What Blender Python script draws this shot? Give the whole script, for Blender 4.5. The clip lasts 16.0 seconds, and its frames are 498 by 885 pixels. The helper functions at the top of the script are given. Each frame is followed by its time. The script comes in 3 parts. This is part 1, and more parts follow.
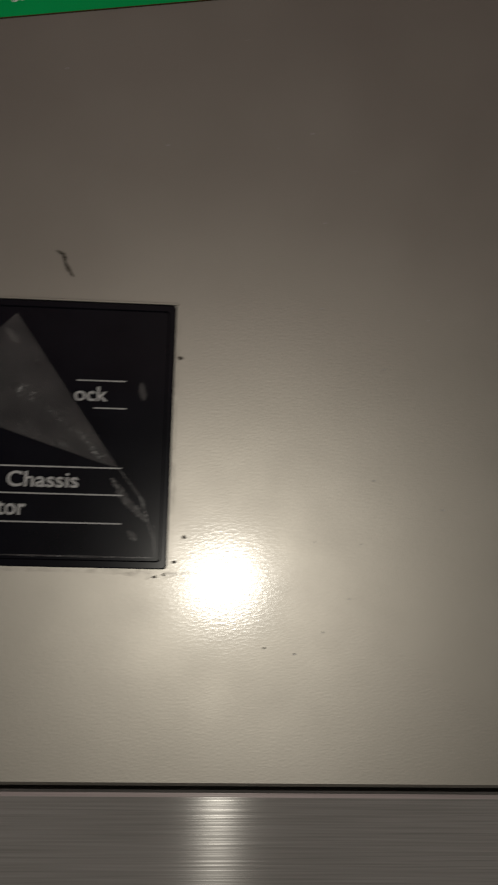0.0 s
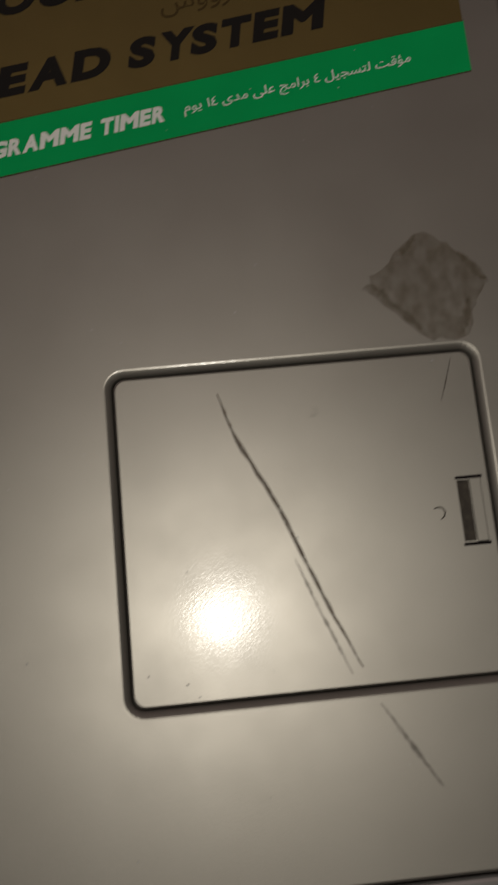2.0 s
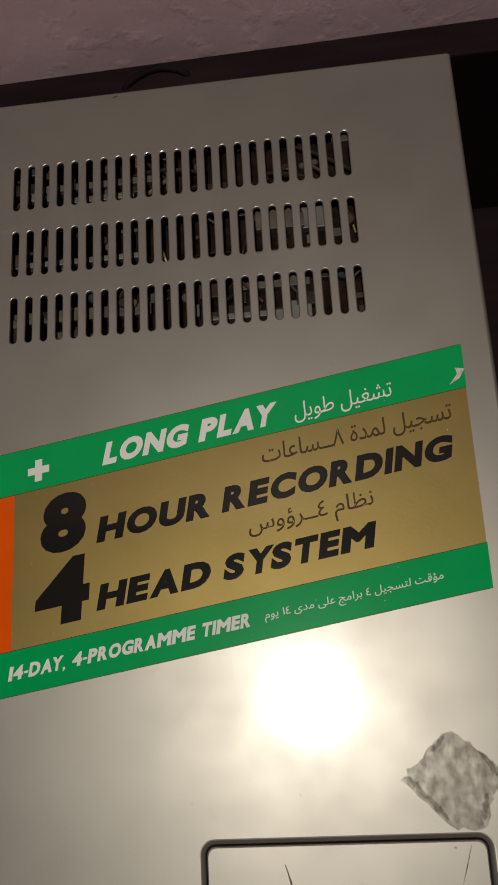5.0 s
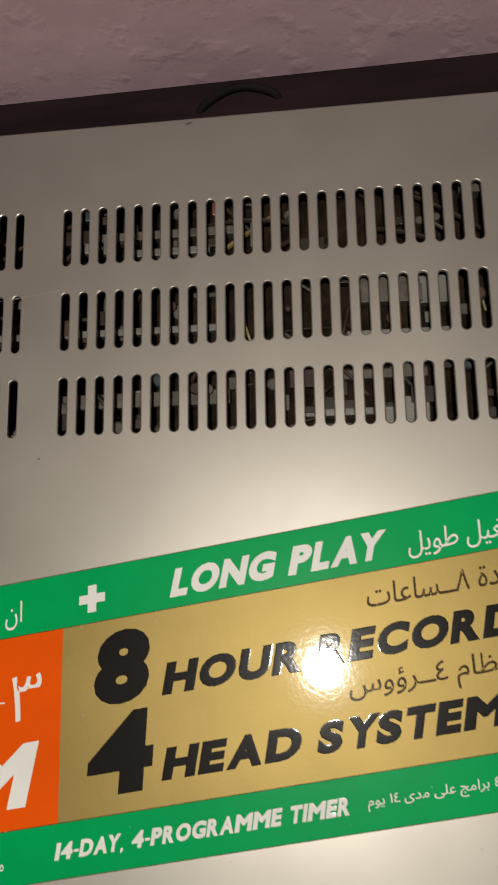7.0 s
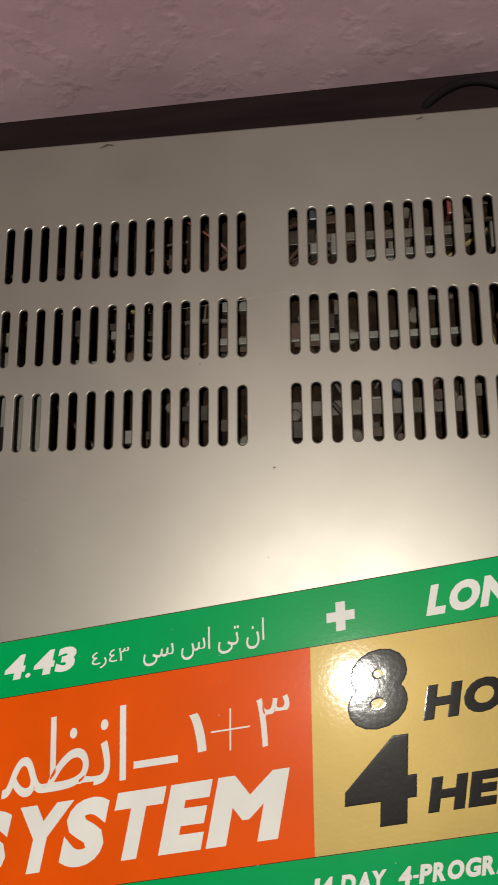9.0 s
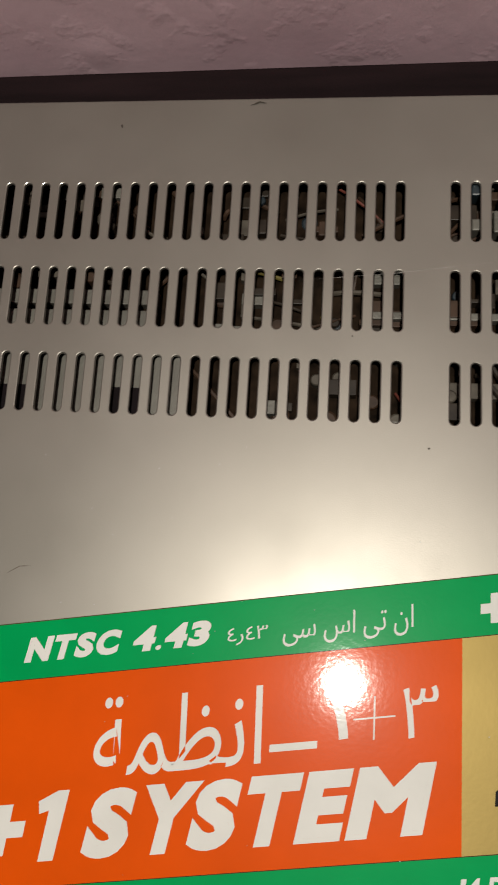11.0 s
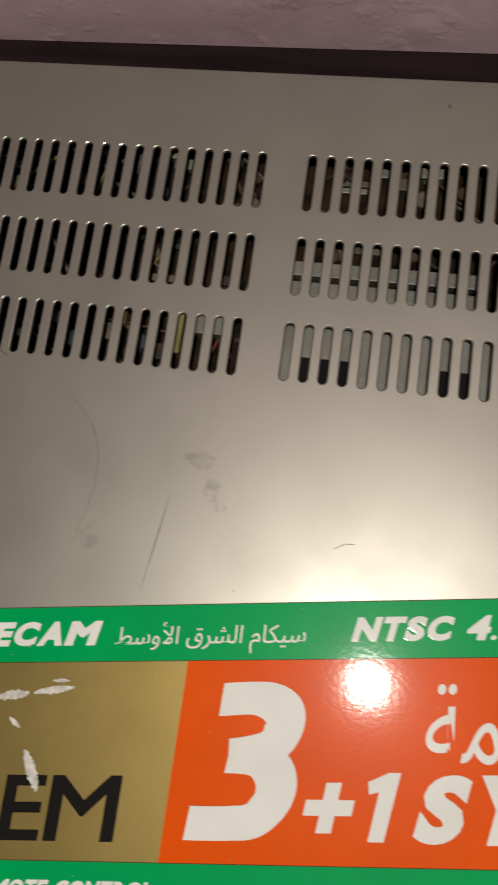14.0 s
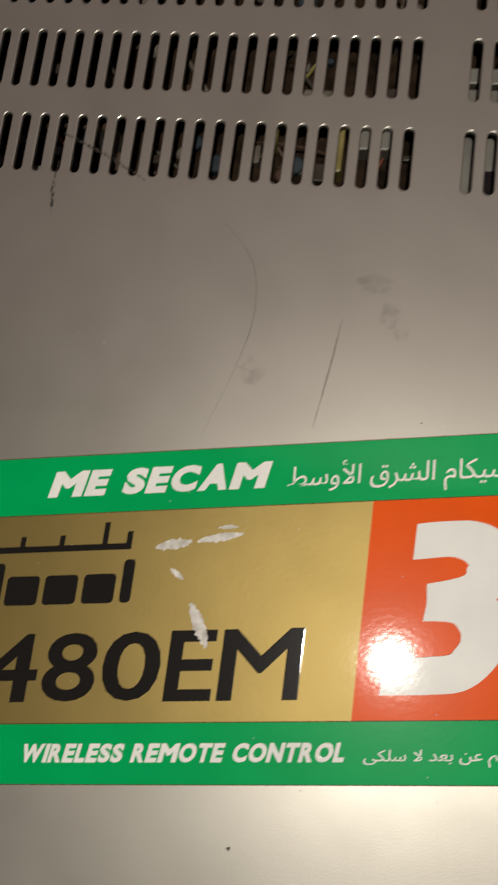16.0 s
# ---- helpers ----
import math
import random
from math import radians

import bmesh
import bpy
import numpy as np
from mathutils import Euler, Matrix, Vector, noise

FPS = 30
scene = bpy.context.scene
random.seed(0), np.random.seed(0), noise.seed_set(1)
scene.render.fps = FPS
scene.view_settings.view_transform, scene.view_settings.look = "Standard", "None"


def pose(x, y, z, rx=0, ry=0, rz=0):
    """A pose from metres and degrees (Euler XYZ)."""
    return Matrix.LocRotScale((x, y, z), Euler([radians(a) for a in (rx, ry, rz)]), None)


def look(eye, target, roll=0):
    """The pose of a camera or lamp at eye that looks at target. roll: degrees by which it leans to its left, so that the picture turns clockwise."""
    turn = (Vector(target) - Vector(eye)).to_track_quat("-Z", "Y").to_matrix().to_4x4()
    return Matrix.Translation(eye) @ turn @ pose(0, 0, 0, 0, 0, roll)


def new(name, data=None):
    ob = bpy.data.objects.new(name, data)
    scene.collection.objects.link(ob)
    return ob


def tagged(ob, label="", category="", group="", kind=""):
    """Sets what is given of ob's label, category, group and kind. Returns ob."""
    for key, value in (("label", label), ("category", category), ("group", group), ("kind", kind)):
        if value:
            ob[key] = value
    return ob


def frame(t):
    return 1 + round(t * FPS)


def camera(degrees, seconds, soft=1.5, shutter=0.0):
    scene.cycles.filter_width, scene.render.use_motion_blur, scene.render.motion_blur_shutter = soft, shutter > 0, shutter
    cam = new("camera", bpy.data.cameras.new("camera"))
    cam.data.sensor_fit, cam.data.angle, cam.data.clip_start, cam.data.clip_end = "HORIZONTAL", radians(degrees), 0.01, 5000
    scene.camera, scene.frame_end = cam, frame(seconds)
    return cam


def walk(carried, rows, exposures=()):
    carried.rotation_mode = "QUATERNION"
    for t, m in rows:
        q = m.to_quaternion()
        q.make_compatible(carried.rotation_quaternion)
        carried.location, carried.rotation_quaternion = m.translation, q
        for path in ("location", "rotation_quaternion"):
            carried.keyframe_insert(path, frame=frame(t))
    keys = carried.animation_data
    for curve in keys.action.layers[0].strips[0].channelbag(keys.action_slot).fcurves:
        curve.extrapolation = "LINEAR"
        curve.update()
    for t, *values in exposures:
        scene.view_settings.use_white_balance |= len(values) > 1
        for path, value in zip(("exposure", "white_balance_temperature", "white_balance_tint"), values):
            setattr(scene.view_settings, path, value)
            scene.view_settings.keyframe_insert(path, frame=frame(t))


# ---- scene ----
cam = camera(39.08, 16.0, soft=1.7, shutter=0.5)
PATH = [
    (0, (0.06806, 0.08114, 0.2153), (0.07788, 0.10848, 0.01742), 21.34),
    (0.5, (0.08794, 0.08214, 0.2175), (0.09471, 0.11286, 0.01999), 12.14),
    (1, (0.10534, 0.08469, 0.22007), (0.10683, 0.1166, 0.02264), 1.23),
    (1.5, (0.13264, 0.08784, 0.22925), (0.13649, 0.12278, 0.03237), 1.90),
    (2, (0.14573, 0.10114, 0.23503), (0.15327, 0.13471, 0.03801), 7.30),
    (2.5, (0.15946, 0.11901, 0.24308), (0.1585, 0.14733, 0.0451), -5.94),
    (3, (0.15887, 0.14129, 0.28773), (0.15358, 0.18538, 0.09272), -10.27),
    (3.5, (0.15885, 0.15199, 0.29913), (0.148, 0.20154, 0.10567), -15.57),
    (4, (0.1505, 0.17469, 0.31544), (0.13732, 0.2295, 0.12354), -15.37),
    (4.5, (0.15507, 0.18987, 0.30918), (0.14258, 0.2428, 0.11672), -16.00),
    (5, (0.15995, 0.19789, 0.30068), (0.14286, 0.24512, 0.10709), -23.69),
    (7.5, (0.12918, 0.25494, 0.27206), (0.10593, 0.28937, 0.07643), -35.36),
    (8, (0.11628, 0.24964, 0.27258), (0.09144, 0.28911, 0.07809), -34.33),
    (8.5, (0.08957, 0.25171, 0.27126), (0.06358, 0.29266, 0.07626), -33.88),
    (9, (0.0788, 0.25188, 0.27142), (0.05365, 0.2901, 0.07672), -34.47),
    (9.5, (0.07051, 0.25060, 0.27112), (0.04336, 0.29064, 0.07612), -34.19),
    (12, (0.02639, 0.23679, 0.26563), (0.00575, 0.27288, 0.07), -26.10),
    (12.5, (0.02159, 0.22831, 0.26756), (-0.0019, 0.26549, 0.07246), -28.33),
    (13, (0.00676, 0.22925, 0.27109), (-0.01815, 0.26635, 0.07615), -28.70),
    (13.5, (-0.01078, 0.23035, 0.27146), (-0.03801, 0.26815, 0.07646), -29.68),
    (14, (-0.03694, 0.23696, 0.27299), (-0.06444, 0.27174, 0.07797), -30.87),
    (14.5, (-0.04841, 0.23798, 0.26864), (-0.07727, 0.27204, 0.07368), -32.91),
    (15, (-0.05279, 0.23644, 0.26723), (-0.08265, 0.27086, 0.07249), -33.88),
    (15.5, (-0.06076, 0.21088, 0.25783), (-0.08985, 0.24637, 0.06316), -32.75),
    (16, (-0.07426, 0.19819, 0.25161), (-0.10314, 0.22983, 0.05625), -35.52),
]
EXPOSURES = [(0, -1.3), (1, -1.35), (2, -1.25), (2.5, -1.2), (3, -1.15), (3.5, -0.95), (4, -0.65), (5, -0.55), (7.5, 0.1), (9.5, 0.12), (12.5, 0.02), (16, 0.05)]
walk(cam, [(t, look(eye, target, roll)) for t, eye, target, roll in PATH], EXPOSURES)

# ---- light: added white stand-in for the camera's torch, high over the bench in a dim closed room ----
world = bpy.data.worlds.new("world")
world.use_nodes = True
scene.world = world
world.node_tree.nodes["Background"].inputs[0].default_value = (1.0, 0.82, 0.62, 1)
world.node_tree.nodes["Background"].inputs[1].default_value = 0.02

# unseen spot, fixed in place; the torch itself would travel with the camera
torch_stand_in = bpy.data.lights.new("torch_stand_in", "SPOT")
torch_stand_in.energy, torch_stand_in.color = 150, (1.0, 0.95, 0.85)
torch_stand_in.shadow_soft_size, torch_stand_in.spot_size, torch_stand_in.spot_blend = 0.03, radians(64), 1.0
new("torch_stand_in", torch_stand_in).matrix_world = look((0.106, -0.045, 2.1), (0.03, 0.2, 0.1))


# ---- materials ----
def material(name, color=(0.5, 0.5, 0.5), rough=0.5, metal=0.0, coat=0.0, coat_rough=0.1):
    m = bpy.data.materials.new(name)
    m.use_nodes = True
    b = m.node_tree.nodes["Principled BSDF"]
    b.inputs["Base Color"].default_value = (*color, 1)
    b.inputs["Roughness"].default_value = rough
    b.inputs["Metallic"].default_value = metal
    b.inputs["Coat Weight"].default_value = coat
    b.inputs["Coat Roughness"].default_value = coat_rough
    return m, m.node_tree, b


def node(tree, kind, **inputs):
    n = tree.nodes.new(kind)
    for key, value in inputs.items():
        n.inputs[key.replace("_", " ")].default_value = value
    return n


def coords(tree, scale=(1, 1, 1)):
    c = tree.nodes.new("ShaderNodeTexCoord")
    m = tree.nodes.new("ShaderNodeMapping")
    m.inputs["Scale"].default_value = scale
    tree.links.new(c.outputs["Object"], m.inputs["Vector"])
    return m.outputs["Vector"]


def noise_tex(tree, scale, detail=3.0, stretch=(1, 1, 1), rough=0.5):
    n = node(tree, "ShaderNodeTexNoise", Scale=scale, Detail=detail, Roughness=rough)
    tree.links.new(coords(tree, stretch), n.inputs["Vector"])
    return n.outputs["Fac"]


def ramp(tree, fac, stops):
    r = tree.nodes.new("ShaderNodeValToRGB")
    e = r.color_ramp.elements
    while len(e) < len(stops):
        e.new(0.5)
    for el, (p, c) in zip(e, stops):
        el.position, el.color = p, (*c, 1)
    tree.links.new(fac, r.inputs["Fac"])
    return r.outputs["Color"]


def bump(tree, bsdf, fac, strength, distance, chain=None, into="Normal"):
    b = node(tree, "ShaderNodeBump", Strength=strength, Distance=distance)
    tree.links.new(fac, b.inputs["Height"])
    if chain:
        tree.links.new(chain, b.inputs["Normal"])
    tree.links.new(b.outputs["Normal"], bsdf.inputs[into])
    return b.outputs["Normal"]


def varied(name, dark, light, scale, rough, metal=0.0, coat=0.0, coat_rough=0.1, grain=0.0, grain_scale=1500, stretch=(1, 1, 1), gloss=0.5):
    """A paint or plastic whose colour drifts between two tones, with a fine grain in the relief."""
    m, t, b = material(name, light, rough, metal, coat, coat_rough)
    t.links.new(ramp(t, noise_tex(t, scale, 4, stretch), [(0.3, dark), (0.7, light)]), b.inputs["Base Color"])
    b.inputs["Specular IOR Level"].default_value = gloss
    if grain:
        bump(t, b, noise_tex(t, grain_scale, 2), grain, 0.0004)
    return m


def cover_paint(name="champagne_paint", coat=0.4):
    m, t, b = material(name, (0.46, 0.42, 0.36), 0.5, 0.75, coat, 0.12)
    t.links.new(ramp(t, noise_tex(t, 26, 5), [(0.3, (0.226, 0.211, 0.184)), (0.7, (0.252, 0.236, 0.208))]), b.inputs["Base Color"])
    t.links.new(ramp(t, noise_tex(t, 60, 6), [(0.3, (0.395,) * 3), (0.75, (0.445,) * 3)]), b.inputs["Roughness"])
    bump(t, b, noise_tex(t, 2900, 2), 0.04, 0.0003)
    t.links.new(ramp(t, noise_tex(t, 45, 5), [(0.3, (0.105,) * 3), (0.75, (0.155,) * 3)]), b.inputs["Coat Roughness"])
    pits = ramp(t, noise_tex(t, 2300, 2), [(0.45, (0, 0, 0)), (0.75, (1, 1, 1))])
    bump(t, b, pits, 0.022, 0.0004, None, "Coat Normal")
    return m


def brushed_metal():
    m, t, b = material("brushed_aluminium", (0.5, 0.49, 0.47), 0.095, 0.62)
    lines = noise_tex(t, 3600, 3, (0.012, 1, 1))
    t.links.new(ramp(t, lines, [(0.3, (0.44, 0.43, 0.405)), (0.7, (0.60, 0.585, 0.56))]), b.inputs["Base Color"])
    b.inputs["Anisotropic"].default_value = 1.0
    tan = t.nodes.new("ShaderNodeTangent")
    tan.direction_type, tan.uv_map = "UV_MAP", "brush"
    t.links.new(tan.outputs["Tangent"], b.inputs["Tangent"])
    bump(t, b, noise_tex(t, 2600, 2, (0.01, 1, 1)), 0.07, 0.0003)
    return m


def print_ink(name, color, rough=0.3, metal=0.0, dark=0.9):
    """Ink on a glossy laminated label: smooth film with a slight orange peel."""
    m, t, b = material(name, color, rough, metal, 0.34, 0.062)
    t.links.new(ramp(t, noise_tex(t, 70, 4), [(0.3, tuple(c * dark for c in color)), (0.7, color)]), b.inputs["Base Color"])
    b.inputs["Specular IOR Level"].default_value = 0.03
    bump(t, b, noise_tex(t, 900, 3), 0.03, 0.0004)
    bump(t, b, noise_tex(t, 850, 2), 0.022, 0.0004, None, "Coat Normal")
    return m


def plaster():
    m, t, b = material("pink_plaster", (0.45, 0.26, 0.30), 0.7)
    b.inputs["Specular IOR Level"].default_value = 0.12
    t.links.new(ramp(t, noise_tex(t, 18, 6, rough=0.6), [(0.25, (0.63, 0.42, 0.48)), (0.75, (0.77, 0.54, 0.60))]), b.inputs["Base Color"])
    first = bump(t, b, noise_tex(t, 45, 5, rough=0.6), 0.06, 0.004)
    bump(t, b, ramp(t, noise_tex(t, 110, 3), [(0.55, (0, 0, 0)), (0.72, (1, 1, 1))]), 0.07, 0.002, first)
    return m


def see_through(name, color, rough, low, high, scale, seed_stretch=(1, 1, 1), top=1.0):
    """Dirt that covers the surface only where its own noise lets it."""
    m, t, b = material(name, color, rough)
    clear = t.nodes.new("ShaderNodeBsdfTransparent")
    mix = t.nodes.new("ShaderNodeMixShader")
    fac = ramp(t, noise_tex(t, scale, 5, seed_stretch, 0.65), [(low, (0, 0, 0)), (high, (top,) * 3)])
    out = t.nodes["Material Output"]
    t.links.new(fac, mix.inputs["Fac"])
    t.links.new(clear.outputs[0], mix.inputs[1])
    t.links.new(b.outputs[0], mix.inputs[2])
    t.links.new(mix.outputs[0], out.inputs["Surface"])
    return m


PAINT = cover_paint()
HATCH_PAINT = cover_paint("dull_champagne_paint", 0.16)
BRUSHED = brushed_metal()
GREEN = print_ink("green_ink", (0.0, 0.30, 0.078))
ORANGE = print_ink("orange_ink", (0.66, 0.078, 0.002))
GOLD = print_ink("gold_foil", (0.170, 0.124, 0.043), 0.48, 0.92)
BLACK_INK = print_ink("black_ink", (0.011, 0.010, 0.009), 0.3)
WHITE_INK = print_ink("white_ink", (0.68, 0.68, 0.645), 0.35)
BROWN_INK = print_ink("brown_ink", (0.055, 0.035, 0.012), 0.35)
PAPER = varied("torn_paper", (0.34, 0.32, 0.28), (0.62, 0.60, 0.56), 500, 0.8, grain=0.5)
WALL = plaster()
DARK_WOOD = varied("dark_wood", (0.007, 0.004, 0.0045), (0.015, 0.008, 0.009), 20, 0.75, grain=0.3, stretch=(1, 8, 1), gloss=0.06)
BLACK_PLASTIC = varied("black_plastic", (0.005, 0.0035, 0.004), (0.010, 0.007, 0.008), 60, 0.75, grain=0.3, gloss=0.06)
PLATE_BLACK = varied("black_plate", (0.003, 0.003, 0.005), (0.006, 0.006, 0.009), 120, 0.16, gloss=0.15)
PLATE_WHITE = varied("plate_print", (0.26, 0.26, 0.26), (0.36, 0.36, 0.36), 700, 0.5)
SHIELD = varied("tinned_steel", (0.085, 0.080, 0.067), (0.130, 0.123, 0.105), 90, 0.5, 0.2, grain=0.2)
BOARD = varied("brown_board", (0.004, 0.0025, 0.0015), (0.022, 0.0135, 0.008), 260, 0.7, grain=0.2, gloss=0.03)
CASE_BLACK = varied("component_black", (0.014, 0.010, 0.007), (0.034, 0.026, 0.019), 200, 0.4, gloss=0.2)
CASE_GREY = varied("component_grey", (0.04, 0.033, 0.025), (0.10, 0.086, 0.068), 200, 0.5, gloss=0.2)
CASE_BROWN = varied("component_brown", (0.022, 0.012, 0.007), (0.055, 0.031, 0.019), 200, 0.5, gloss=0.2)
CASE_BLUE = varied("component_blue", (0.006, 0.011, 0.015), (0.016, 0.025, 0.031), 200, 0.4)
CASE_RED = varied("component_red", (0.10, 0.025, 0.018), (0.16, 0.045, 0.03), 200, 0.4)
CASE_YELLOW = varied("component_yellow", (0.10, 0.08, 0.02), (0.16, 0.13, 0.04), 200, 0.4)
SCRATCH = see_through("scratch_dark", (0.10, 0.072, 0.048), 0.6, 0.22, 0.55, 700, top=0.85)
FAINT = see_through("scratch_faint", (0.10, 0.08, 0.065), 0.6, 0.24, 0.62, 500, top=0.5)
GLUE = see_through("glue_residue", (0.115, 0.086, 0.050), 0.6, 0.26, 0.70, 260, (1.5, 0.9, 1), 0.58)
SMUDGE = see_through("smudge_grey", (0.13, 0.105, 0.085), 0.6, 0.42, 0.80, 330, top=0.32)
PALE_HAIR = see_through("pale_hair", (0.45, 0.43, 0.40), 0.6, 0.40, 0.60, 300, top=0.6)
DOTTED = see_through("scratch_dotted", (0.018, 0.013, 0.010), 0.7, 0.46, 0.56, 900, top=0.9)
GRIME_GREEN = see_through("scuffed_green", (0.004, 0.07, 0.025), 0.6, 0.36, 0.55, 700, top=0.85)
GRIME = varied("grime", (0.02, 0.015, 0.01), (0.05, 0.04, 0.028), 900, 0.8)


# ---- building blocks ----
def part(name, bm, mat, parent=None, label="", smooth=False):
    me = bpy.data.meshes.new(name)
    bmesh.ops.recalc_face_normals(bm, faces=bm.faces)
    bm.to_mesh(me)
    bm.free()
    me.materials.append(mat)
    if smooth:
        me.shade_smooth()
    ob = new(name, me)
    ob.parent = parent
    if label:
        ob["label"] = label
    return ob


def box_bm(x0, x1, y0, y1, z0, z1, bevel=0.0, bm=None):
    bm = bm or bmesh.new()
    made = bmesh.ops.create_cube(bm, size=1)["verts"]
    for v in made:
        v.co = Vector(((x0 + x1) / 2 + v.co.x * (x1 - x0), (y0 + y1) / 2 + v.co.y * (y1 - y0), (z0 + z1) / 2 + v.co.z * (z1 - z0)))
    if bevel:
        bmesh.ops.bevel(bm, geom=list({e for v in made for e in v.link_edges}), offset=bevel, segments=2, affect="EDGES", profile=0.5)
    return bm


def ring_bm(loops, cap=True):
    """Skins closed loops of equal length one after another."""
    bm = bmesh.new()
    vs = [[bm.verts.new(p) for p in loop] for loop in loops]
    n = len(loops[0])
    for a, b in zip(vs, vs[1:]):
        for i in range(n):
            bm.faces.new((a[i], a[(i + 1) % n], b[(i + 1) % n], b[i]))
    if cap:
        bm.faces.new(vs[-1])
    return bm


def rounded(x0, x1, y0, y1, r, z, n=5):
    pts = []
    for cx, cy, a0 in ((x1 - r, y1 - r, 0), (x0 + r, y1 - r, 90), (x0 + r, y0 + r, 180), (x1 - r, y0 + r, 270)):
        for i in range(n + 1):
            a = radians(a0 + 90 * i / n)
            pts.append((cx + r * math.cos(a), cy + r * math.sin(a), z))
    return pts


def prism_bm(outline, z0, z1):
    return ring_bm([[(x, y, z0) for x, y in outline], [(x, y, z1) for x, y in outline]])


def tube_bm(points, r, sides=8):
    bm = bmesh.new()
    rings = []
    for i, p in enumerate(points):
        p = Vector(p)
        d = (Vector(points[min(i + 1, len(points) - 1)]) - Vector(points[max(i - 1, 0)])).normalized()
        s = d.cross(Vector((0, 0, 1)) if abs(d.z) < 0.9 else Vector((1, 0, 0))).normalized()
        u = s.cross(d)
        rings.append([bm.verts.new(p + r * (math.cos(k * math.tau / sides) * s + math.sin(k * math.tau / sides) * u)) for k in range(sides)])
    for a, b in zip(rings, rings[1:]):
        for k in range(sides):
            bm.faces.new((a[k], a[(k + 1) % sides], b[(k + 1) % sides], b[k]))
    bm.faces.new(rings[0])
    bm.faces.new(rings[-1])
    return bm


def ribbon_bm(points, w, z, taper=True, seed=1, bend=0.0, ragged=0.35):
    """A thin uneven stroke lying on a surface, finely divided along a bent line."""
    rnd = random.Random(seed)
    bm, n, prev = bmesh.new(), 26, None
    pts = [Vector((*p, 0)) for p in points]
    for i in range(n + 1):
        f = i / n * (len(pts) - 1)
        k = min(int(f), len(pts) - 2)
        p = pts[k].lerp(pts[k + 1], f - k)
        d = (pts[k + 1] - pts[k]).normalized()
        s = Vector((-d.y, d.x, 0))
        p = p + s * (bend * math.sin(math.pi * i / n) + rnd.uniform(-0.1, 0.1) * w)
        h = w / 2 * rnd.uniform(1 - ragged, 1 + ragged) * (math.sin(math.pi * (0.08 + 0.84 * i / n)) if taper else 1)
        pair = (bm.verts.new((p.x + s.x * h, p.y + s.y * h, z)), bm.verts.new((p.x - s.x * h, p.y - s.y * h, z)))
        if prev:
            bm.faces.new((prev[0], prev[1], pair[1], pair[0]))
        prev = pair
    return bm


def blot_bm(cx, cy, rx, ry, z, seed, n=28, ragged=0.25, turn=0.0):
    rnd = random.Random(seed)
    bm = bmesh.new()
    loop = []
    for i in range(n):
        a = math.tau * i / n
        r = 1 + rnd.uniform(-ragged, ragged)
        x, y = rx * r * math.cos(a), ry * r * math.sin(a)
        loop.append(bm.verts.new((cx + x * math.cos(turn) - y * math.sin(turn), cy + x * math.sin(turn) + y * math.cos(turn), z)))
    bm.faces.new(loop)
    return bm


# ---- lettering ----
FORMS = {"ا": (0xFE8D, 2), "أ": (0xFE83, 2), "ب": (0xFE8F, 4), "ة": (0xFE93, 2), "ت": (0xFE95, 4), "ج": (0xFE9D, 4), "ح": (0xFEA1, 4),
         "خ": (0xFEA5, 4), "د": (0xFEA9, 2), "ر": (0xFEAD, 2), "س": (0xFEB1, 4), "ش": (0xFEB5, 4), "ط": (0xFEC1, 4), "ظ": (0xFEC5, 4),
         "ع": (0xFEC9, 4), "غ": (0xFECD, 4), "ق": (0xFED5, 4), "ك": (0xFED9, 4), "ل": (0xFEDD, 4), "م": (0xFEE1, 4), "ن": (0xFEE5, 4),
         "ه": (0xFEE9, 4), "و": (0xFEED, 2), "ؤ": (0xFE85, 2), "ى": (0xFEEF, 2), "ي": (0xFEF1, 4), "ئ": (0xFE89, 4), "ـ": (0x0640, 9)}


def shaped(text):
    """Arabic letters as their joined forms, in the order from left to right."""
    text = text.replace("لأ", "\ufef7").replace("لا", "\ufefb")
    kinds = {**FORMS, "\ufef7": (0xFEF7, 2), "\ufefb": (0xFEFB, 2)}
    out = []
    for i, c in enumerate(text):
        if c not in kinds:
            out.append(c)
            continue
        code, n = kinds[c]
        before = i > 0 and kinds.get(text[i - 1], (0, 0))[1] in (4, 9)
        after = i + 1 < len(text) and text[i + 1] in kinds and n in (4, 9)
        out.append(c if n == 9 else chr(code + (3 if before and after else 2 if after else 1 if before else 0)))
    runs, digits = [], "٠١٢٣٤٥٦٧٨٩"
    for c in out:
        if c in digits and runs and runs[-1][0] in digits:
            runs[-1] += c
        else:
            runs.append(c)
    return "".join(reversed(runs))


